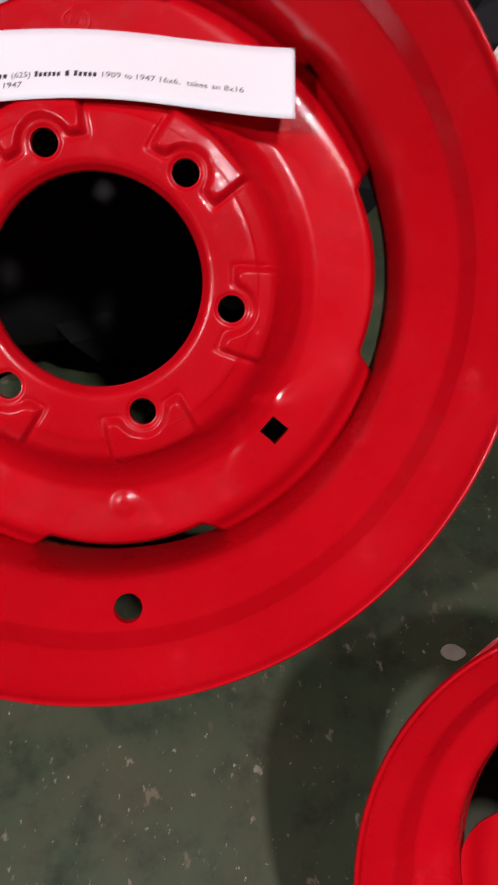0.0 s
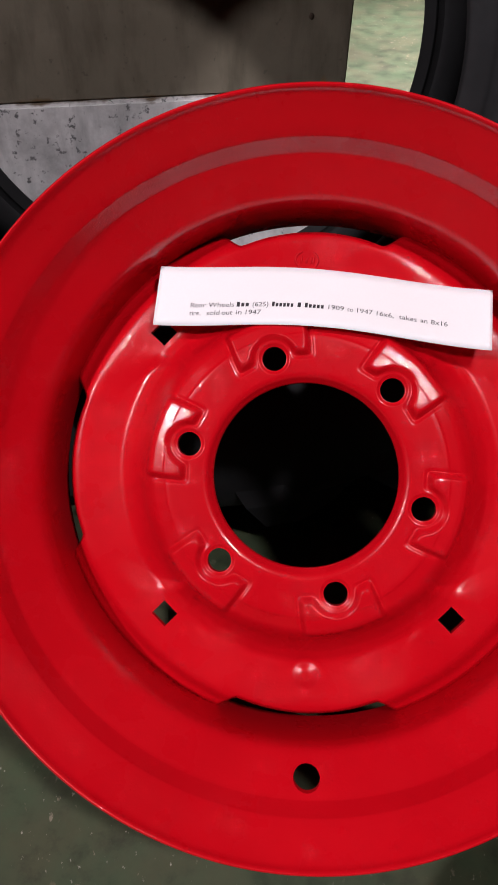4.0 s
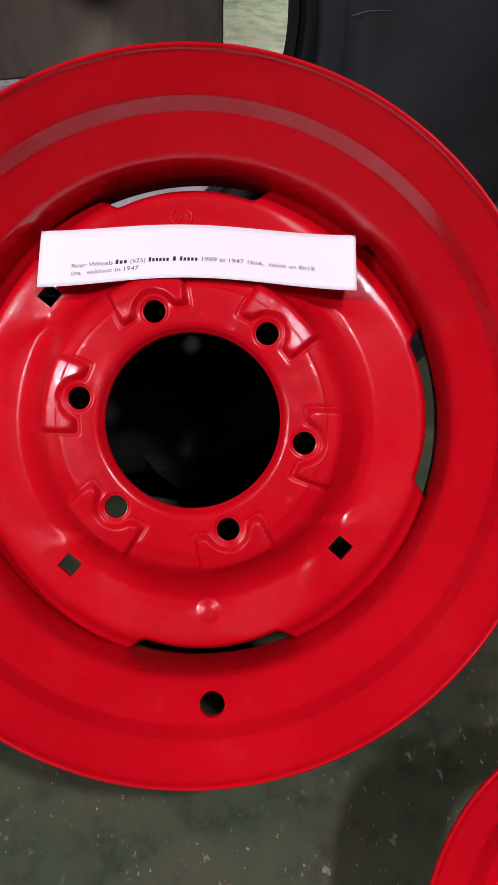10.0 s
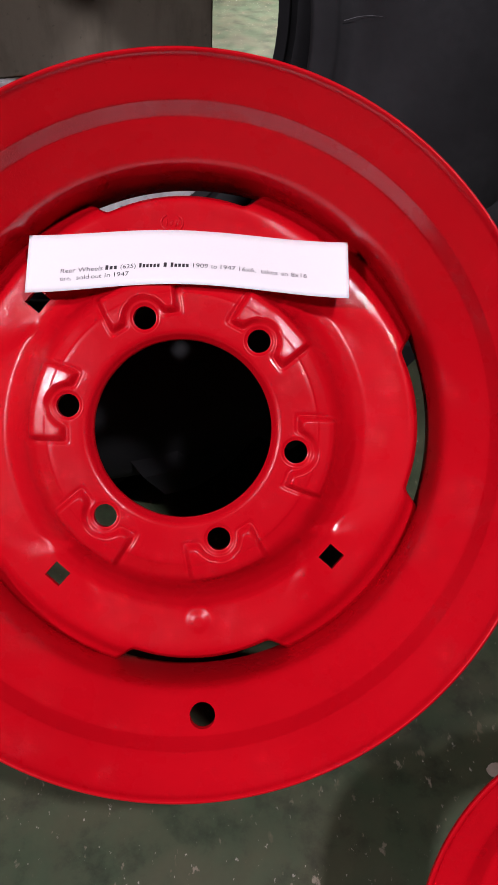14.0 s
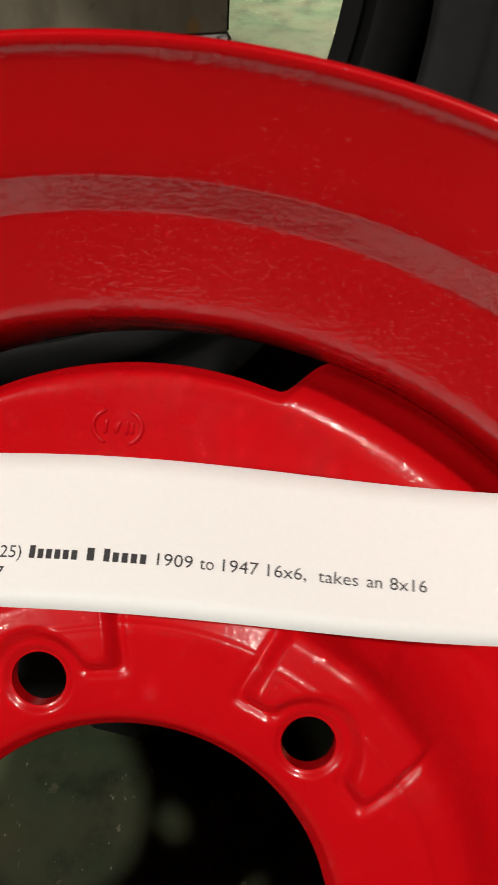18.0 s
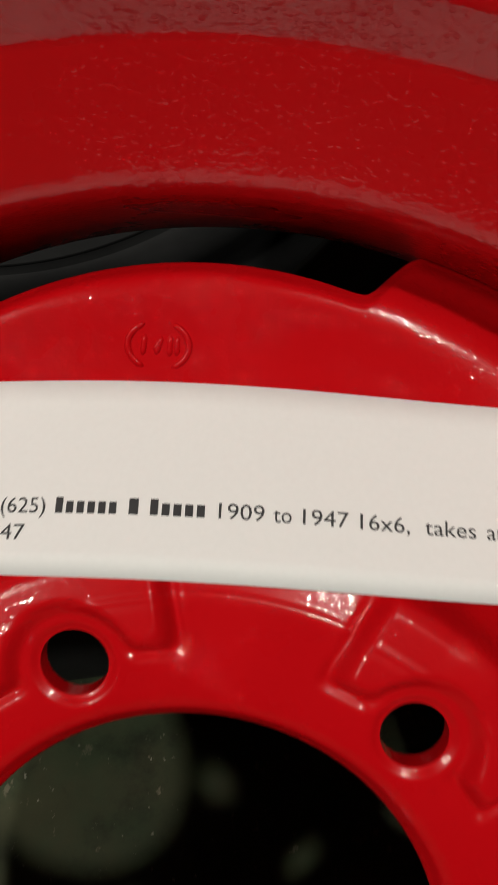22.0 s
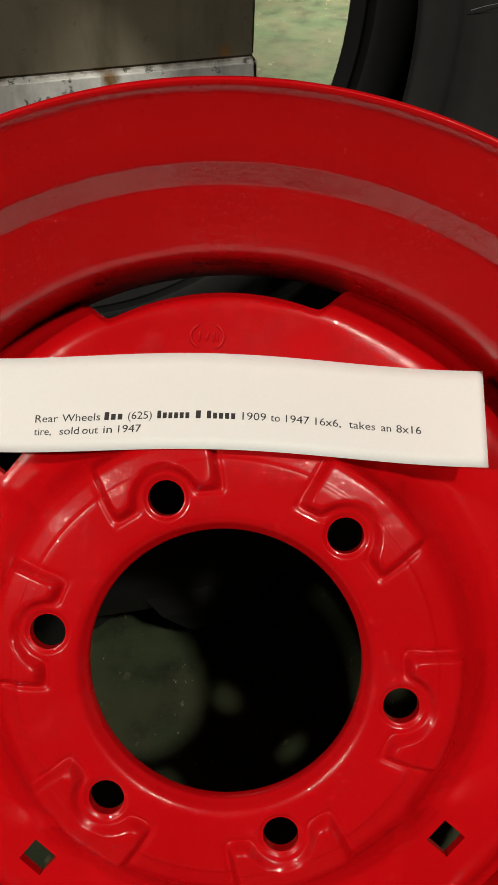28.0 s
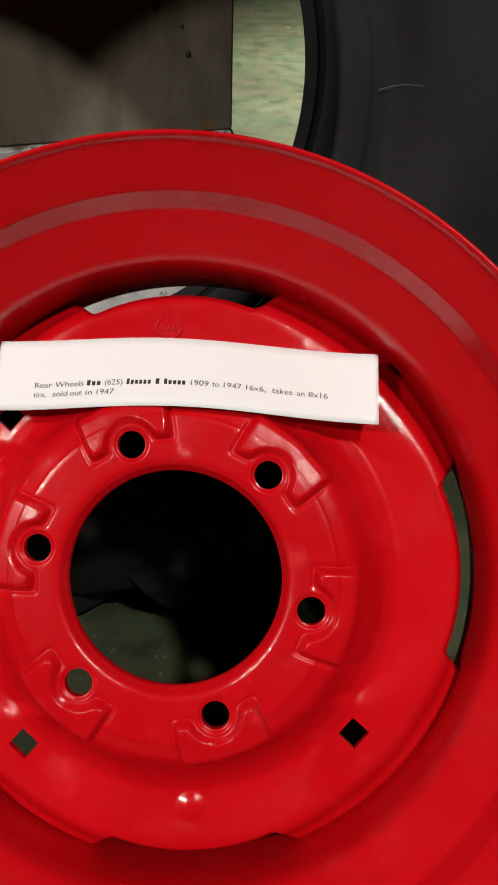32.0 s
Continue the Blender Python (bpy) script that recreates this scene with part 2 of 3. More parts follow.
BROWN = grimy("brown_grimy_board", (0.108, 0.092, 0.062), (0.178, 0.154, 0.110), (0.055, 0.046, 0.028), (-0.02, 0.0, 0.357), 0.75, 0.35)
WHITE = grimy("stained_white_plaster", (0.55, 0.54, 0.52), (0.76, 0.75, 0.73), (0.20, 0.20, 0.195), (-0.105, -0.004, 0.345), 0.7, 0.9)
RUST = plain("dark_rust", (0.018, 0.011, 0.006), (0.045, 0.026, 0.012), 0.8, 60)
WALL = plain("grey_workshop_wall", (0.045, 0.047, 0.045), (0.07, 0.072, 0.068), 0.8, 3)
WHISKER = plain("grey_rubber", (0.05, 0.05, 0.05), (0.07, 0.07, 0.07), 0.6)
BARE = plain("bare_concrete", (0.28, 0.24, 0.2), (0.42, 0.37, 0.31), 0.85, 30, 0.0006, 120)
METAL = plain("white_lamp_enamel", (0.6, 0.6, 0.58), (0.7, 0.7, 0.68), 0.4)
GLOW = lamp_glow()


# ---- mesh helpers ----
def link_mesh(name, me, material, parent=None, label=""):
    me.materials.append(material)
    ob = new(name, me)
    if parent:
        ob.parent = parent
    if label:
        tagged(ob, label)
    return ob


def part(name, bm, material, parent=None, label="", smooth=False):
    me = bpy.data.meshes.new(name)
    bm.to_mesh(me)
    bm.free()
    if smooth:
        me.shade_smooth()
    return link_mesh(name, me, material, parent, label)


def box_bm(x0, x1, y0, y1, z0, z1, bevel=0.0):
    bm = bmesh.new()
    bmesh.ops.create_cube(bm, size=1.0, matrix=Matrix.Translation(((x0 + x1) / 2, (y0 + y1) / 2, (z0 + z1) / 2)) @ Matrix.Diagonal((x1 - x0, y1 - y0, z1 - z0, 1)))
    if bevel:
        bmesh.ops.bevel(bm, geom=bm.edges[:], offset=bevel, segments=2, affect="EDGES")
    return bm


def pydata(name, verts, faces, smooth=True):
    me = bpy.data.meshes.new(name)
    me.from_pydata([tuple(map(float, v)) for v in verts], [], faces)
    me.validate()
    if smooth:
        me.shade_smooth()
    return me


def lathe(name, profile, steps, wobble=0.0):
    """A closed profile of (r, z) turned about z."""
    prof = np.array(profile)
    n = len(prof)
    ang = np.linspace(0, 2 * math.pi, steps, endpoint=False)
    verts = []
    for k, a in enumerate(ang):
        w = 1 + wobble * math.sin(3 * a + 0.4)
        for r, z in prof:
            verts.append((r * w * math.cos(a), r * w * math.sin(a), z))
    faces = []
    for i in range(steps):
        for j in range(n):
            faces.append((i * n + j, ((i + 1) % steps) * n + j, ((i + 1) % steps) * n + (j + 1) % n, i * n + (j + 1) % n))
    return pydata(name, verts, faces)


def smooth_line(points, per=4):
    """A curve through the points (Catmull-Rom)."""
    p = [Vector((*q, 0)) for q in points]
    p = [2 * p[0] - p[1]] + p + [2 * p[-1] - p[-2]]
    out = []
    for i in range(1, len(p) - 2):
        for k in range(per):
            s = k / per
            a, b, c, d = p[i - 1], p[i], p[i + 1], p[i + 2]
            q = 0.5 * ((2 * b) + (c - a) * s + (2 * a - 5 * b + 4 * c - d) * s * s + (3 * b - a - 3 * c + d) * s ** 3)
            out.append((q.x, q.y))
    out.append(tuple(points[-1]))
    return out


def sheet_profile(line, thick):
    """A closed band of that thickness along a line, laid to its left."""
    p = np.array(line)
    d = np.gradient(p, axis=0)
    d /= np.linalg.norm(d, axis=1)[:, None]
    nrm = np.c_[-d[:, 1], d[:, 0]]
    other = p + nrm * thick
    mid0, mid1 = (p[0] + other[0]) / 2 - d[0] * thick * 0.4, (p[-1] + other[-1]) / 2 + d[-1] * thick * 0.4
    return [tuple(mid0)] + [tuple(q) for q in p] + [tuple(mid1)] + [tuple(q) for q in other[::-1]]


def cut(me, cutters):
    """The mesh less the cutters."""
    a = bpy.data.objects.new("a", me)
    scene.collection.objects.link(a)
    b = bpy.data.objects.new("b", cutters)
    scene.collection.objects.link(b)
    mod = a.modifiers.new("cut", "BOOLEAN")
    mod.operation, mod.solver, mod.object = "DIFFERENCE", "EXACT", b
    bpy.context.view_layer.update()
    out = bpy.data.meshes.new_from_object(a.evaluated_get(bpy.context.evaluated_depsgraph_get()))
    bpy.data.objects.remove(a)
    bpy.data.objects.remove(b)
    return out


def sharp_shade(me, degrees=35):
    me.shade_smooth()
    me.set_sharp_from_angle(angle=radians(degrees))
    return me


# ---- the pressed steel wheel ----
BOLT_R, BOLT_A = 0.0762, [radians(109.85 - 60 * k) for k in range(6)]
SQUARES = [radians(x) for x in (-39.9, -130.0, 140.4, 50.0)]
SLOTS = [radians(x) for x in (93.8, 3.4, -84.8, 183.5)]


def step(a, b, x):
    s = np.clip((x - a) / (b - a), 0, 1)
    return s * s * (3 - 2 * s)


def wrap(a):
    return (a + math.pi) % (2 * math.pi) - math.pi


def disc_height(r, a):
    """How far the disc's face lies behind the bolt circle's plane."""
    rr = [0.0588, 0.0605, 0.0630, 0.066, 0.088, 0.0905, 0.098, 0.103, 0.109, 0.116, 0.124, 0.133, 0.143, 0.150, 0.155, 0.159, 0.163, 0.174]
    yy = [0.0070, 0.0026, 0.0004, 0.0, 0.0, 0.0008, 0.0030, 0.0072, 0.0150, 0.0222, 0.0262, 0.0268, 0.0269, 0.0271, 0.0280, 0.0310, 0.0350, 0.0400]
    ys = [0.0070, 0.0026, 0.0004, 0.0, 0.0, 0.0008, 0.0034, 0.0086, 0.0180, 0.0250, 0.0294, 0.0289, 0.0276, 0.0265, 0.0261, 0.0276, 0.0324, 0.0400]
    near = (-0.002, -0.001, 0, 0.001, 0.002)
    y = np.mean([np.interp(r + d, rr, yy) for d in near], axis=0)
    y2 = np.mean([np.interp(r + d, rr, ys) for d in near], axis=0)
    # raised fans round the square holes, widening to the edge, and hollows between
    wide = np.interp(r, [0.110, 0.122, 0.134, 0.165], [0.006, 0.014, 0.030, 0.058])
    fan = sum(1 - step(0.50, 1.55, np.abs(wrap(a - s)) * r / wide) for s in SQUARES)
    y = y * fan + y2 * (1 - fan)
    # fine crease where the bars between the pads begin
    y = y + 0.0005 * step(0.0886, 0.0902, r)
    x, z = r * np.cos(a), r * np.sin(a)
    for k, s in enumerate(BOLT_A):
        d = np.hypot(x - BOLT_R * math.cos(s), z - BOLT_R * math.sin(s))
        u = wrap(a - s) * r
        # raised pad outside each bolt hole, with rounded hooks at its inner corners
        soft = 0.0015
        q = np.stack([np.abs(u) - 0.0222 - 0.16 * (r - 0.078), 0.0778 - r, 0.0136 - d])
        sd = soft * np.log(np.exp(np.clip(q, -0.03, 0.03) / soft).sum(0))
        lift = 1 - step(-0.0022, 0.0026, sd)
        base = np.interp(r, rr, yy)
        y = y - lift * (0.0046 - 0.13 * (np.clip(r, 0.078, 0.100) - 0.078) + base * (1 - step(0.097, 0.1045, r))) * (1 - step(0.0995, 0.1055, r))
        # rounded furrow that curls round the hooks
        y = y + 0.0011 * np.exp(-((sd - 0.0022) / 0.0014) ** 2) * step(0.010, 0.014, np.abs(u)) * (1 - step(0.092, 0.100, r))
        # eased edge of the bolt hole
        y = y + 0.0012 * (1 - step(0.0076, 0.0102, d))
    # small raised button near the lower slot
    d = np.hypot(x - 0.0120, z + 0.1334)
    y = y - 0.0016 * (1 - step(0.002, 0.0095, d)) + 0.0006 * np.exp(-((d - 0.010) / 0.003) ** 2) * step(-0.136, -0.126, z)
    return y


def disc_mesh():
    na, nr, thick = 1000, 170, 0.0050
    ang = np.linspace(0, 2 * math.pi, na, endpoint=False)
    edge = np.full(na, 0.1713)
    for s in SLOTS:
        d = np.abs(wrap(ang - s))
        cutin = 1 - step(radians(17.0), radians(21.5), d)
        edge = edge - cutin * (0.0134 - 0.0026 * (1 - np.minimum(d / radians(16.0), 1) ** 2))
    f = np.linspace(0, 1, nr)
    r = 0.0588 + (edge[:, None] - 0.0588) * f[None, :]
    a = np.repeat(ang[:, None], nr, 1)
    y = disc_height(r, a)
    y = y + 0.0030 * step(0.955, 1.0, f[None, :]) ** 2
    front = np.stack([r * np.cos(a), r * np.sin(a), -y], -1).reshape(-1, 3)
    back = np.stack([r * np.cos(a), r * np.sin(a), -y - thick], -1).reshape(-1, 3)
    verts = np.vstack([front, back])
    off, faces = na * nr, []
    for i in range(na):
        k = (i + 1) % na
        for j in range(nr - 1):
            faces.append((i * nr + j, i * nr + j + 1, k * nr + j + 1, k * nr + j))
            faces.append((off + i * nr + j, off + k * nr + j, off + k * nr + j + 1, off + i * nr + j + 1))
        faces.append((i * nr, k * nr, off + k * nr, off + i * nr))
        faces.append((i * nr + nr - 1, off + i * nr + nr - 1, off + k * nr + nr - 1, k * nr + nr - 1))
    me = pydata("disc", verts, faces)
    bm = bmesh.new()
    for s in BOLT_A:
        bmesh.ops.create_cone(bm, cap_ends=True, segments=40, radius1=0.0076, radius2=0.0076, depth=0.06, matrix=pose(BOLT_R * math.cos(s), BOLT_R * math.sin(s), 0))
    for s in SQUARES:
        bmesh.ops.create_cube(bm, size=1, matrix=pose(0.1337 * math.cos(s), 0.1337 * math.sin(s), -0.03, 0, 0, math.degrees(s)) @ Matrix.Diagonal((0.0125, 0.0125, 0.08, 1)))
    c = bpy.data.meshes.new("holes")
    bm.to_mesh(c)
    bm.free()
    return sharp_shade(cut(me, c), 50)


def rim_line():
    line = [(0.2220, -0.0455), (0.2227, -0.0505), (0.2222, -0.0548), (0.2208, -0.0562), (0.2194, -0.0551), (0.2184, -0.0526), (0.2168, -0.0502),
            (0.2110, -0.0438), (0.2050, -0.0377), (0.2022, -0.0346), (0.2004, -0.0324), (0.1994, -0.0300), (0.1958, -0.0214), (0.1946, -0.0193), (0.1926, -0.0172),
            (0.1860, -0.0104), (0.1792, -0.0036), (0.1752, 0.0006), (0.1730, 0.0045), (0.1720, 0.0105), (0.1716, 0.0195), (0.1716, 0.0560), (0.1745, 0.0650), (0.1930, 0.0820),
            (0.1960, 0.0890), (0.1990, 0.1100), (0.2030, 0.1180), (0.2130, 0.1240), (0.2195, 0.1260), (0.2225, 0.1200)]
    return [(r, -y) for r, y in smooth_line(line, 5)]


def rim_mesh():
    me = lathe("rim", sheet_profile(rim_line(), 0.0036), 300)
    bm = bmesh.new()
    bmesh.ops.create_cone(bm, cap_ends=True, segments=40, radius1=0.0083, radius2=0.0083, depth=0.05, matrix=pose(0.0183, -0.1848, 0) @ Matrix.Diagonal((1, 0.79, 1, 1)))
    c = bpy.data.meshes.new("valve_hole")
    bm.to_mesh(c)
    bm.free()
    return sharp_shade(cut(me, c), 40)


def stamped_mark(disc):
    """A small raised oval mark: two arcs with strokes between."""

    def tube(name, pts, w):
        bm, rings = bmesh.new(), []
        for k, (x, z) in enumerate(pts):
            r, a = math.hypot(x, z), math.atan2(z, x)
            y = float(disc_height(np.array([r]), np.array([a]))[0])
            x2, z2 = pts[min(k + 1, len(pts) - 1)]
            x1, z1 = pts[max(k - 1, 0)]
            d = Vector((x2 - x1, z2 - z1, 0)).normalized()
            side = Vector((-d.y, d.x, 0))
            ww = w * (0.4 if k in (0, len(pts) - 1) else 1)
            c = Vector((x, z, -y - 0.0002))
            rings.append([bm.verts.new(c + side * ww * math.cos(q) + Vector((0, 0, ww * math.sin(q)))) for q in [2 * math.pi * n / 8 for n in range(8)]])
        for p0, p1 in zip(rings, rings[1:]):
            for n in range(8):
                bm.faces.new((p0[n], p0[(n + 1) % 8], p1[(n + 1) % 8], p1[n]))
        bm.faces.new(rings[0][::-1])
        bm.faces.new(rings[-1])
        part(name, bm, RED, disc, "raised stamped stroke under red paint", True)

    cx, cz = -0.0123, 0.1404
    for turn in (0, 180):
        tube("stamped_arc", [(cx + 0.0074 * math.cos(radians(turn + q)), cz + 0.0058 * math.sin(radians(turn + q))) for q in range(115, 250, 9)], 0.0009)
    for x0, z0, x1, z1 in ((-3.8, -2.4, -3.2, 2.6), (-0.6, -2.2, 0.8, 2.2), (0.8, 1.6, -1.0, -1.2), (2.6, -2.6, 3.0, 2.4), (4.4, -2.4, 4.6, 2.2)):
        tube("stamped_stroke", [(cx + 0.001 * (x0 + (x1 - x0) * k / 6), cz + 0.001 * (z0 + (z1 - z0) * k / 6)) for k in range(7)], 0.0008)


def pressed_wheel(m):
    ob = new("pressed_wheel")
    rim = link_mesh("rim", rim_mesh(), RED, ob)
    disc = link_mesh("disc", disc_mesh(), RED, ob)
    stamped_mark(disc)
    tagged(ob, "bright red glossy pressed steel wheel leaning on a black tyre", "wheel", "red steel wheels")
    ob.matrix_world = m
    return ob


WHEEL = pose(0, 0.1590, 0.2643, 48.7, 0, 0)
wheel = pressed_wheel(WHEEL)


def small_wheel(m):
    ob = new("narrow_wheel")
    line = [(0.1498, -0.0090), (0.1503, -0.0035), (0.1497, -0.0003), (0.1485, 0.0006), (0.1474, -0.0004), (0.1466, -0.0026), (0.1420, -0.0082),
            (0.1362, -0.0150), (0.1347, -0.0172), (0.1336, -0.0200), (0.1300, -0.0310), (0.1288, -0.0338), (0.1270, -0.0358), (0.1218, -0.0398), (0.1160, -0.0440), (0.1130, -0.0472),
            (0.1118, -0.0515), (0.1115, -0.0620), (0.1130, -0.0665), (0.1340, -0.0775), (0.1390, -0.0850), (0.1470, -0.0892), (0.1500, -0.0870)]
    link_mesh("rim", sharp_shade(lathe("rim", sheet_profile(smooth_line(line, 5), 0.0032), 240), 40), RED, ob)
    na, nr = 240, 30
    ang = np.linspace(0, 2 * math.pi, na, endpoint=False)
    near = np.min([np.abs(wrap(ang - radians(178 + 120 * k))) for k in range(3)], axis=0)
    edge = 0.0812 + 0.0300 * (1 - step(radians(17), radians(54), near))
    f = np.linspace(0, 1, nr)
    r = 0.034 + (edge[:, None] - 0.034) * f[None, :]
    a = np.repeat(ang[:, None], nr, 1)
    y = 0.040 + 0.014 * step(0.056, 0.080, r) + 0.006 * step(0.095, 0.110, r)
    x, z = r * np.cos(a), r * np.sin(a)
    verts = np.vstack([np.stack([x, z, -y], -1).reshape(-1, 3), np.stack([x, z, -y - 0.004], -1).reshape(-1, 3)])
    off, faces = na * nr, []
    for i in range(na):
        k = (i + 1) % na
        for j in range(nr - 1):
            faces.append((i * nr + j, i * nr + j + 1, k * nr + j + 1, k * nr + j))
            faces.append((off + i * nr + j, off + k * nr + j, off + k * nr + j + 1, off + i * nr + j + 1))
        faces.append((i * nr, k * nr, off + k * nr, off + i * nr))
        faces.append((i * nr + nr - 1, off + i * nr + nr - 1, off + k * nr + nr - 1, k * nr + nr - 1))
    link_mesh("disc", sharp_shade(pydata("disc", verts, faces), 40), RED, ob)
    tagged(ob, "smaller bright red glossy steel wheel on the green floor", "wheel", "red steel wheels")
    ob.matrix_world = m
    return ob


small_wheel(WHEEL2)


# ---- floor and room ----
def room():
    g = part("floor", box_bm(-7, 7, -7, 8, -0.1, 0), FLOOR)
    tagged(g, "worn dark green painted concrete floor with chips and scuffs", "floor", kind="structure")
    c = part("ceiling", box_bm(-7, 7, -7, 8, 3.2, 3.3), WALL)
    tagged(c, "plain grey workshop ceiling", "ceiling", kind="structure")
    for n, b in (("wall_north", (-7, 7, 8, 8.1)), ("wall_south", (-7, 7, -7.1, -7)), ("wall_west", (-7.1, -7, -7, 8)), ("wall_east", (7, 7.1, -7, 8))):
        tagged(part(n, box_bm(*b, 0, 3.2), WALL), "plain pale grey workshop wall", "wall", kind="structure")


room()


# lamp out of view; its shade, bulb and cord are made up
def unseen_lamp(place, target, watts, radius, spread):
    ob = new("unseen_lamp")
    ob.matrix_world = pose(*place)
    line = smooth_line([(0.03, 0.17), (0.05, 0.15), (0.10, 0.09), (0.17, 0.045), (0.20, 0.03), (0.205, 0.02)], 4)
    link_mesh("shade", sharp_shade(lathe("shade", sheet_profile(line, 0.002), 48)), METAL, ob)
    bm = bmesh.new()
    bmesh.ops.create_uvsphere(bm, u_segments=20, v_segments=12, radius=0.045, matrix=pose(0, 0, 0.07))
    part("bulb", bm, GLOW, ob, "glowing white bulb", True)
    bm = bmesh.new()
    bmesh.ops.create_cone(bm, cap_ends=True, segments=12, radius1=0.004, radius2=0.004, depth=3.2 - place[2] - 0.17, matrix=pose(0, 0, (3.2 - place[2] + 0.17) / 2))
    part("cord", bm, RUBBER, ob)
    tagged(ob, "unseen lamp with white enamel shade hanging on a black cord", "lamp", "ceiling lamps")
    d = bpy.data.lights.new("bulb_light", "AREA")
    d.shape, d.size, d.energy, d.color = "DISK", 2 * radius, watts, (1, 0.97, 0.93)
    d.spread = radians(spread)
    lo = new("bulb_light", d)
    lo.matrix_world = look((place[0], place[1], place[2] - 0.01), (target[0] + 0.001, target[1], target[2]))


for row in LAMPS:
    unseen_lamp(*row)


# ---- the standing tyre ----
def tyre():
    ob = new("lugged_tyre")
    outer = [(0.2030, -0.0690), (0.2042, -0.0735), (0.2100, -0.0760), (0.2200, -0.0770), (0.2250, -0.0758), (0.2350, -0.0765), (0.2440, -0.0830), (0.2560, -0.0935), (0.2750, -0.104), (0.3100, -0.1085), (0.3450, -0.104), (0.3720, -0.094),
             (0.3900, -0.080), (0.4000, -0.055), (0.4040, 0.0)]
    outer += [(r, -z) for r, z in outer[-2::-1]]
    o = smooth_line(outer, 4)
    inner = [(r - 0.000, z) for r, z in o]
    p = np.array(o)
    d = np.gradient(p, axis=0)
    d /= np.linalg.norm(d, axis=1)[:, None]
    nrm = np.c_[-d[:, 1], d[:, 0]]
    t = 0.011 + 0.002 * np.exp(-((p[:, 0] - 0.201) / 0.01) ** 2)
    inner = p + nrm * t[:, None]
    me = lathe("carcass", [tuple(q) for q in o] + [tuple(q) for q in inner[::-1]], 200)
    link_mesh("carcass", sharp_shade(me, 50), RUBBER, ob)
    # lugs: slanting bars over each shoulder
    for side in (-1, 1):
        for k in range(20):
            a0 = 2 * math.pi * (k + (0.5 if side < 0 else 0)) / 20 - radians(8 if side > 0 else 4)
            bm = bmesh.new()
            rows = []
            for s in range(9):
                f = s / 8
                z = side * (0.100 - 0.100 * f)
                a = a0 + 0.26 * f * (1 if side < 0 else 1)
                lo_r = np.interp(abs(z), [0, 0.055, 0.080, 0.094, 0.104], [0.402, 0.398, 0.388, 0.370, 0.345])
                hi_r = np.interp(abs(z), [0, 0.06, 0.090, 0.104], [0.428, 0.425, 0.414, 0.366])
                w = 0.016
                ring = []
                for rr, ww in ((lo_r, w * 1.5), (hi_r, w), (hi_r, -w), (lo_r, -w * 1.5)):
                    aa = a + ww / rr
                    ring.append(bm.verts.new((rr * math.cos(aa), rr * math.sin(aa), z)))
                rows.append(ring)
            for p0, p1 in zip(rows, rows[1:]):
                for j in range(4):
                    bm.faces.new((p0[j], p1[j], p1[(j + 1) % 4], p0[(j + 1) % 4]))
            bm.faces.new(rows[0])
            bm.faces.new(rows[-1][::-1])
            bmesh.ops.recalc_face_normals(bm, faces=bm.faces[:])
            part("lug", bm, RUBBER, ob)
    # moulding whiskers left on the bead and side wall
    for a, r0, n, lift in ((1.2, 0.226, 0.026, 0.0), (-24.0, 0.226, 0.018, 0.002), (24.5, 0.224, 0.024, 0.002), (38.0, 0.212, 0.016, 0.002)):
        bm, rings = bmesh.new(), []
        for k in range(8):
            f = k / 7
            rr = r0 + n * f
            aa = radians(a + 0.8 * math.sin(2.2 * f))
            zz = float(np.interp(rr, [0.203, 0.212, 0.225, 0.236, 0.250, 0.275], [0.073, 0.0775, 0.0775, 0.0800, 0.0900, 0.105])) + lift * math.sin(3 * f)
            c = Vector((rr * math.cos(aa), rr * math.sin(aa), zz))
            w = 0.00022 * (1 - 0.5 * f)
            rings.append([bm.verts.new(c + Vector((0, w * math.cos(q), w * math.sin(q)))) for q in (0, 2.1, 4.2)])
        for p0, p1 in zip(rings, rings[1:]):
            for j in range(3):
                bm.faces.new((p0[j], p1[j], p1[(j + 1) % 3], p0[(j + 1) % 3]))
        part("whisker", bm, WHISKER, ob, "thin grey rubber moulding whisker")
    tagged(ob, "black lugged tractor tyre standing upright on the floor", "tyre")
    ob.matrix_world = pose(-0.1294, 0.4450, 0.4300, 82.3, 0, 9.1)
    return ob


tyre()


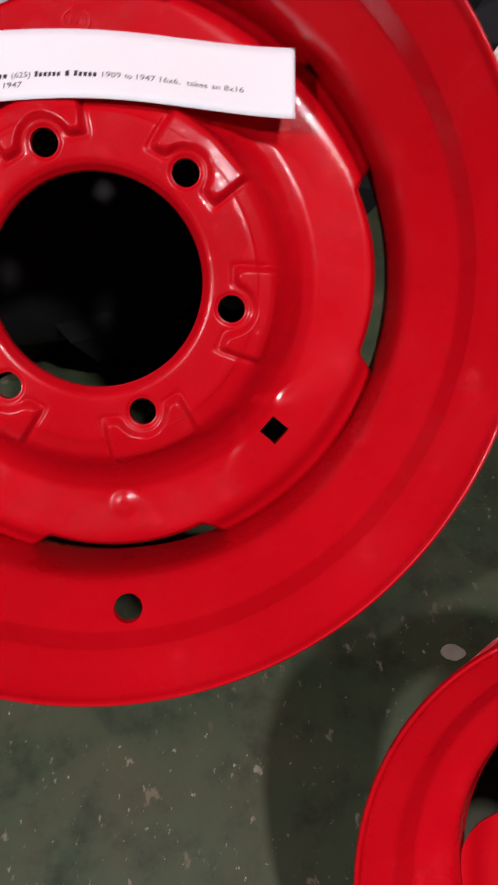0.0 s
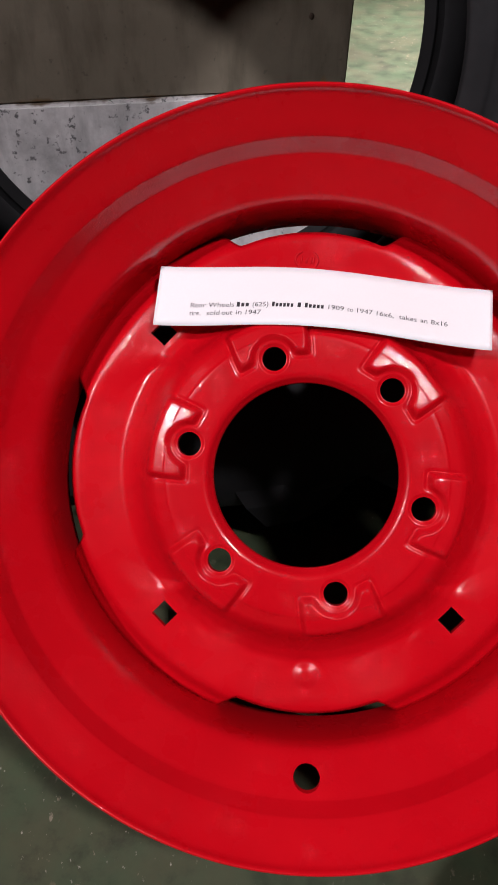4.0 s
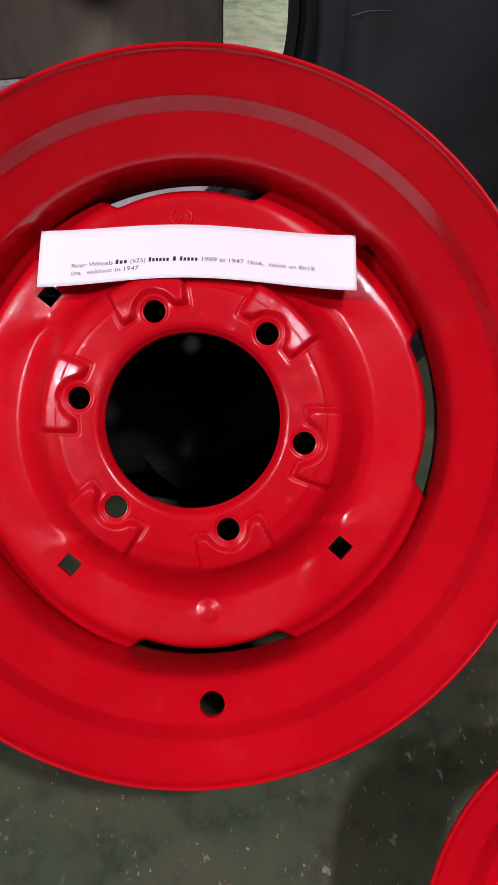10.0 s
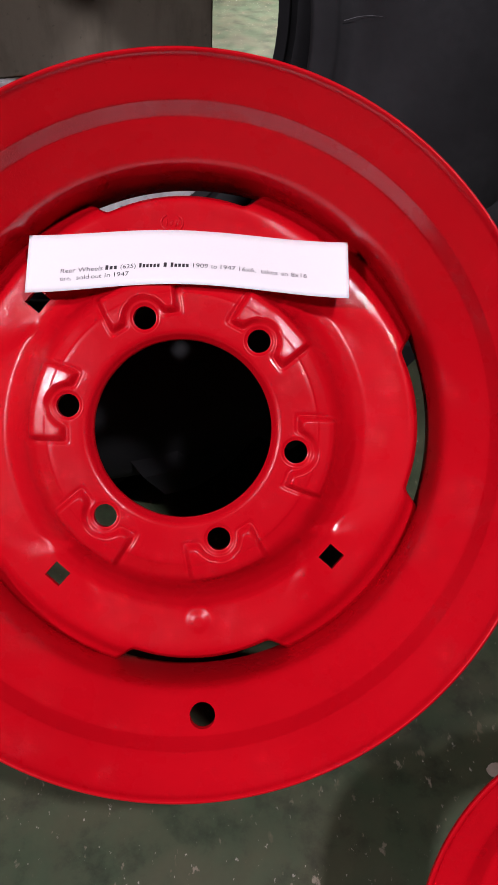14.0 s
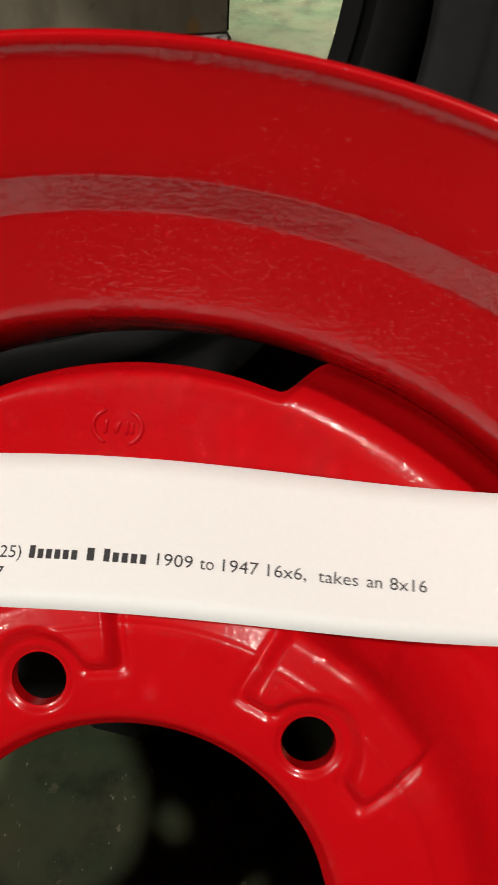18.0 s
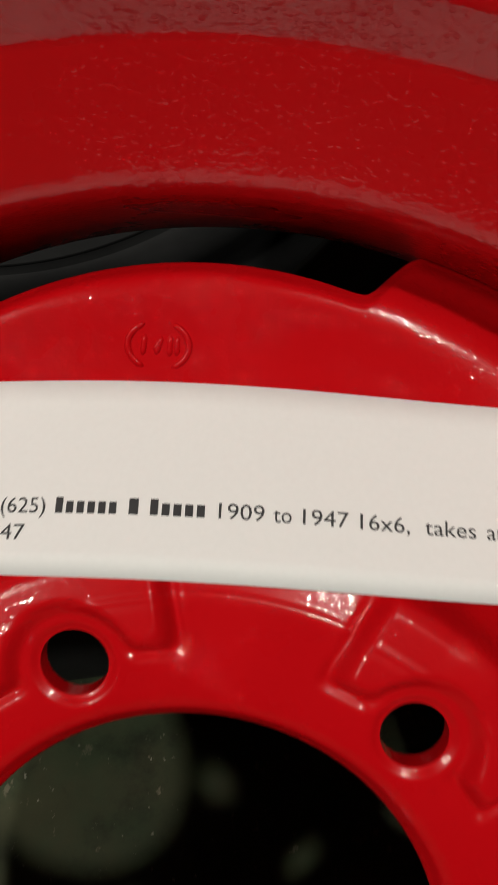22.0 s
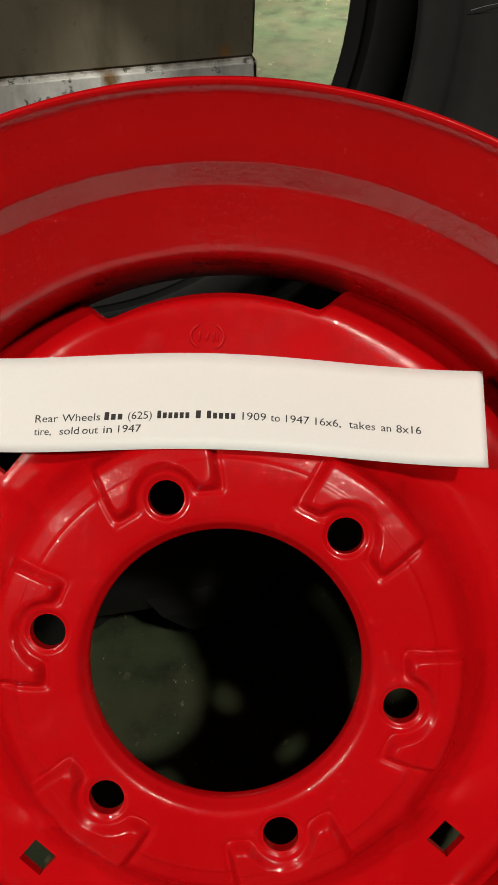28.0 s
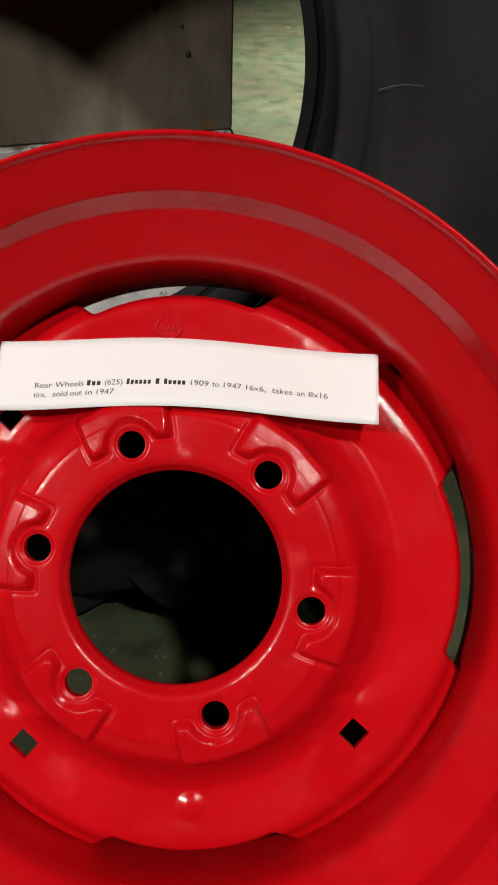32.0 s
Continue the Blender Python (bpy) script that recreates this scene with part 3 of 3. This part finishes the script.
# ---- the block behind the tyre ----
def block():
    ob = new("low_wall")
    bm = box_bm(-1.1, 0.0, 0, 0.03, 0.352, 0.521, 0.0015)
    for w in bm.verts:  # its free edge is not quite plumb
        if w.co.x > -0.1:
            w.co.x += 0.03 * (w.co.z - 0.352)
    panel = part("upper_panel", bm, BROWN, ob, "grimy brown upper panel")
    for x, z, r in ((-0.060, 0.453, 0.0036), (-0.036, 0.416, 0.0025), (-0.040, 0.437, 0.0016), (-0.216, 0.466, 0.0040), (-0.224, 0.485, 0.0026)):
        bm = bmesh.new()
        bmesh.ops.create_uvsphere(bm, u_segments=14, v_segments=8, radius=r, matrix=pose(x, 0, z) @ Matrix.Diagonal((1, 0.35, 1.15, 1)))
        part("rivet", bm, RUST, panel, "dark rusty rivet head", True)
    bm = box_bm(-1.1, 0.002, -0.004, 0.034, 0, 0.3515, 0.003)
    part("base", bm, WHITE, ob, "stained chipped white painted base")
    part("ledge", box_bm(-1.1, 0.012, -0.006, 0.05, 0.5215, 0.536, 0.003), BROWN, ob, "brown top ledge")
    tagged(ob, "low brown wall with stained white base behind the tyre", "wall")
    ob.matrix_world = pose(-0.002, 0.600, 0, 0, 0, 16)
    s = part("white_board", box_bm(-0.9, 0.02, 0.006, 0.05, 0.5362, 0.552, 0.002), PAPER)
    tagged(s, "white board lying on the brown wall ledge", "board")
    s.matrix_world = ob.matrix_world.copy()


block()


# ---- the paper label on the wheel ----
PAPER_H = 0.0450


def paper_point(u, v):
    """u along the strip, v across it, in metres from its middle; in the wheel's own axes. It sags to both ends over the bolt face."""
    x = u * 0.996
    c, q = 0.5 + 0.5 * math.cos(math.pi * x / 0.1075), math.sin(math.pi * x / 0.1075)
    f = 0.5 + v / PAPER_H
    top = Vector((x, 0.1281 + 0.0045 * c - 0.0006 * q, -0.0205 + 0.0045 * c))
    low = Vector((x, 0.0880 + 0.0052 * c - 0.0002 * q, -0.0075 + 0.0128 * max(c, 0.0) ** 0.6 + 0.0035 * x / 0.1075))
    return low.lerp(top, f)


def paper_label():
    ob = new("paper_label")
    L, H = 0.2159, PAPER_H
    nu, nv = 80, 8
    verts, faces = [], []
    for side in (0, 1):
        for i in range(nu + 1):
            for j in range(nv + 1):
                p = paper_point(-L / 2 + L * i / nu, -H / 2 + H * j / nv)
                verts.append(p + Vector((0, 0, -0.00025 * side)))
    n = (nu + 1) * (nv + 1)
    q = nv + 1
    for i in range(nu):
        for j in range(nv):
            a = i * q + j
            faces.append((a, a + q, a + q + 1, a + 1))
            faces.append((n + a, n + a + 1, n + a + q + 1, n + a + q))
    ring = [i * q for i in range(nu + 1)] + [nu * q + j for j in range(1, q)] + [i * q + nv for i in range(nu - 1, -1, -1)] + [j for j in range(nv - 1, 0, -1)]
    for a, b in zip(ring, ring[1:] + ring[:1]):
        faces.append((a, n + a, n + b, b))
    link_mesh("sheet", pydata("sheet", verts, faces), PAPER, ob)

    def words(text, u0, u1, v, size):
        cu = bpy.data.curves.new("words", "FONT")
        cu.body, cu.size, cu.resolution_u = text, size, 3
        tmp = bpy.data.objects.new("words", cu)
        scene.collection.objects.link(tmp)
        bpy.context.view_layer.update()
        me = bpy.data.meshes.new_from_object(tmp.evaluated_get(bpy.context.evaluated_depsgraph_get()))
        bpy.data.objects.remove(tmp)
        xs = [w.co.x for w in me.vertices]
        lo, hi = min(xs), max(xs)
        for w in me.vertices:
            p = paper_point(u0 + (w.co.x - lo) / (hi - lo) * (u1 - u0), v + w.co.y)
            w.co = p + Vector((0, 0.0, 0.00012))
        me.shade_flat()
        link_mesh("printed_line", me, INK, ob, "small black printed words")

    def bar(u0, u1, v, h):
        bm = bmesh.new()
        k = 6
        lo = [bm.verts.new(paper_point(u0 + (u1 - u0) * i / k, v) + Vector((0, 0, 0.00012))) for i in range(k + 1)]
        hi = [bm.verts.new(paper_point(u0 + (u1 - u0) * i / k, v + h) + Vector((0, 0, 0.00012))) for i in range(k + 1)]
        for i in range(k):
            bm.faces.new((lo[i], lo[i + 1], hi[i + 1], hi[i]))
        part("printed_bar", bm, INK, ob, "short black printed bar")

    def blanks(count, u0, u1, v):
        """A bar in place of each letter of a maker's name."""
        pitch = (u1 - u0) / count
        for k in range(count):
            bar(u0 + pitch * (k + 0.12), u0 + pitch * (k + 0.80), v, 0.0036 if k == 0 else 0.0027)

    S = 0.0050
    v1, v2 = -0.0086, -0.0146
    words("Rear", -0.0841, -0.0739, v1, S)
    words("Wheels", -0.0721, -0.0553, v1, S)
    blanks(3, -0.0538, -0.0451, v1)
    words("(625)", -0.0432, -0.0330, v1, S)
    blanks(6, -0.0310, -0.0167, v1)
    blanks(1, -0.0148, -0.0118, v1)
    blanks(5, -0.0101, 0.0025, v1)
    words("1909", 0.0050, 0.0148, v1, S)
    words("to", 0.0167, 0.0206, v1, S)
    words("1947", 0.0230, 0.0328, v1, S)
    words("16x6,", 0.0353, 0.0460, v1, S)
    words("takes", 0.0493, 0.0605, v1, S)
    words("an", 0.0629, 0.0672, v1, S)
    words("8x16", 0.0694, 0.0800, v1, S)
    words("tire,", -0.0842, -0.0765, v2, S)
    words("sold", -0.0727, -0.0641, v2, S)
    words("out", -0.0626, -0.0556, v2, S)
    words("in", -0.0534, -0.0496, v2, S)
    words("1947", -0.0470, -0.0372, v2, S)
    tagged(ob, "white printed paper strip lying across the red wheel", "label")
    ob.matrix_world = WHEEL


paper_label()
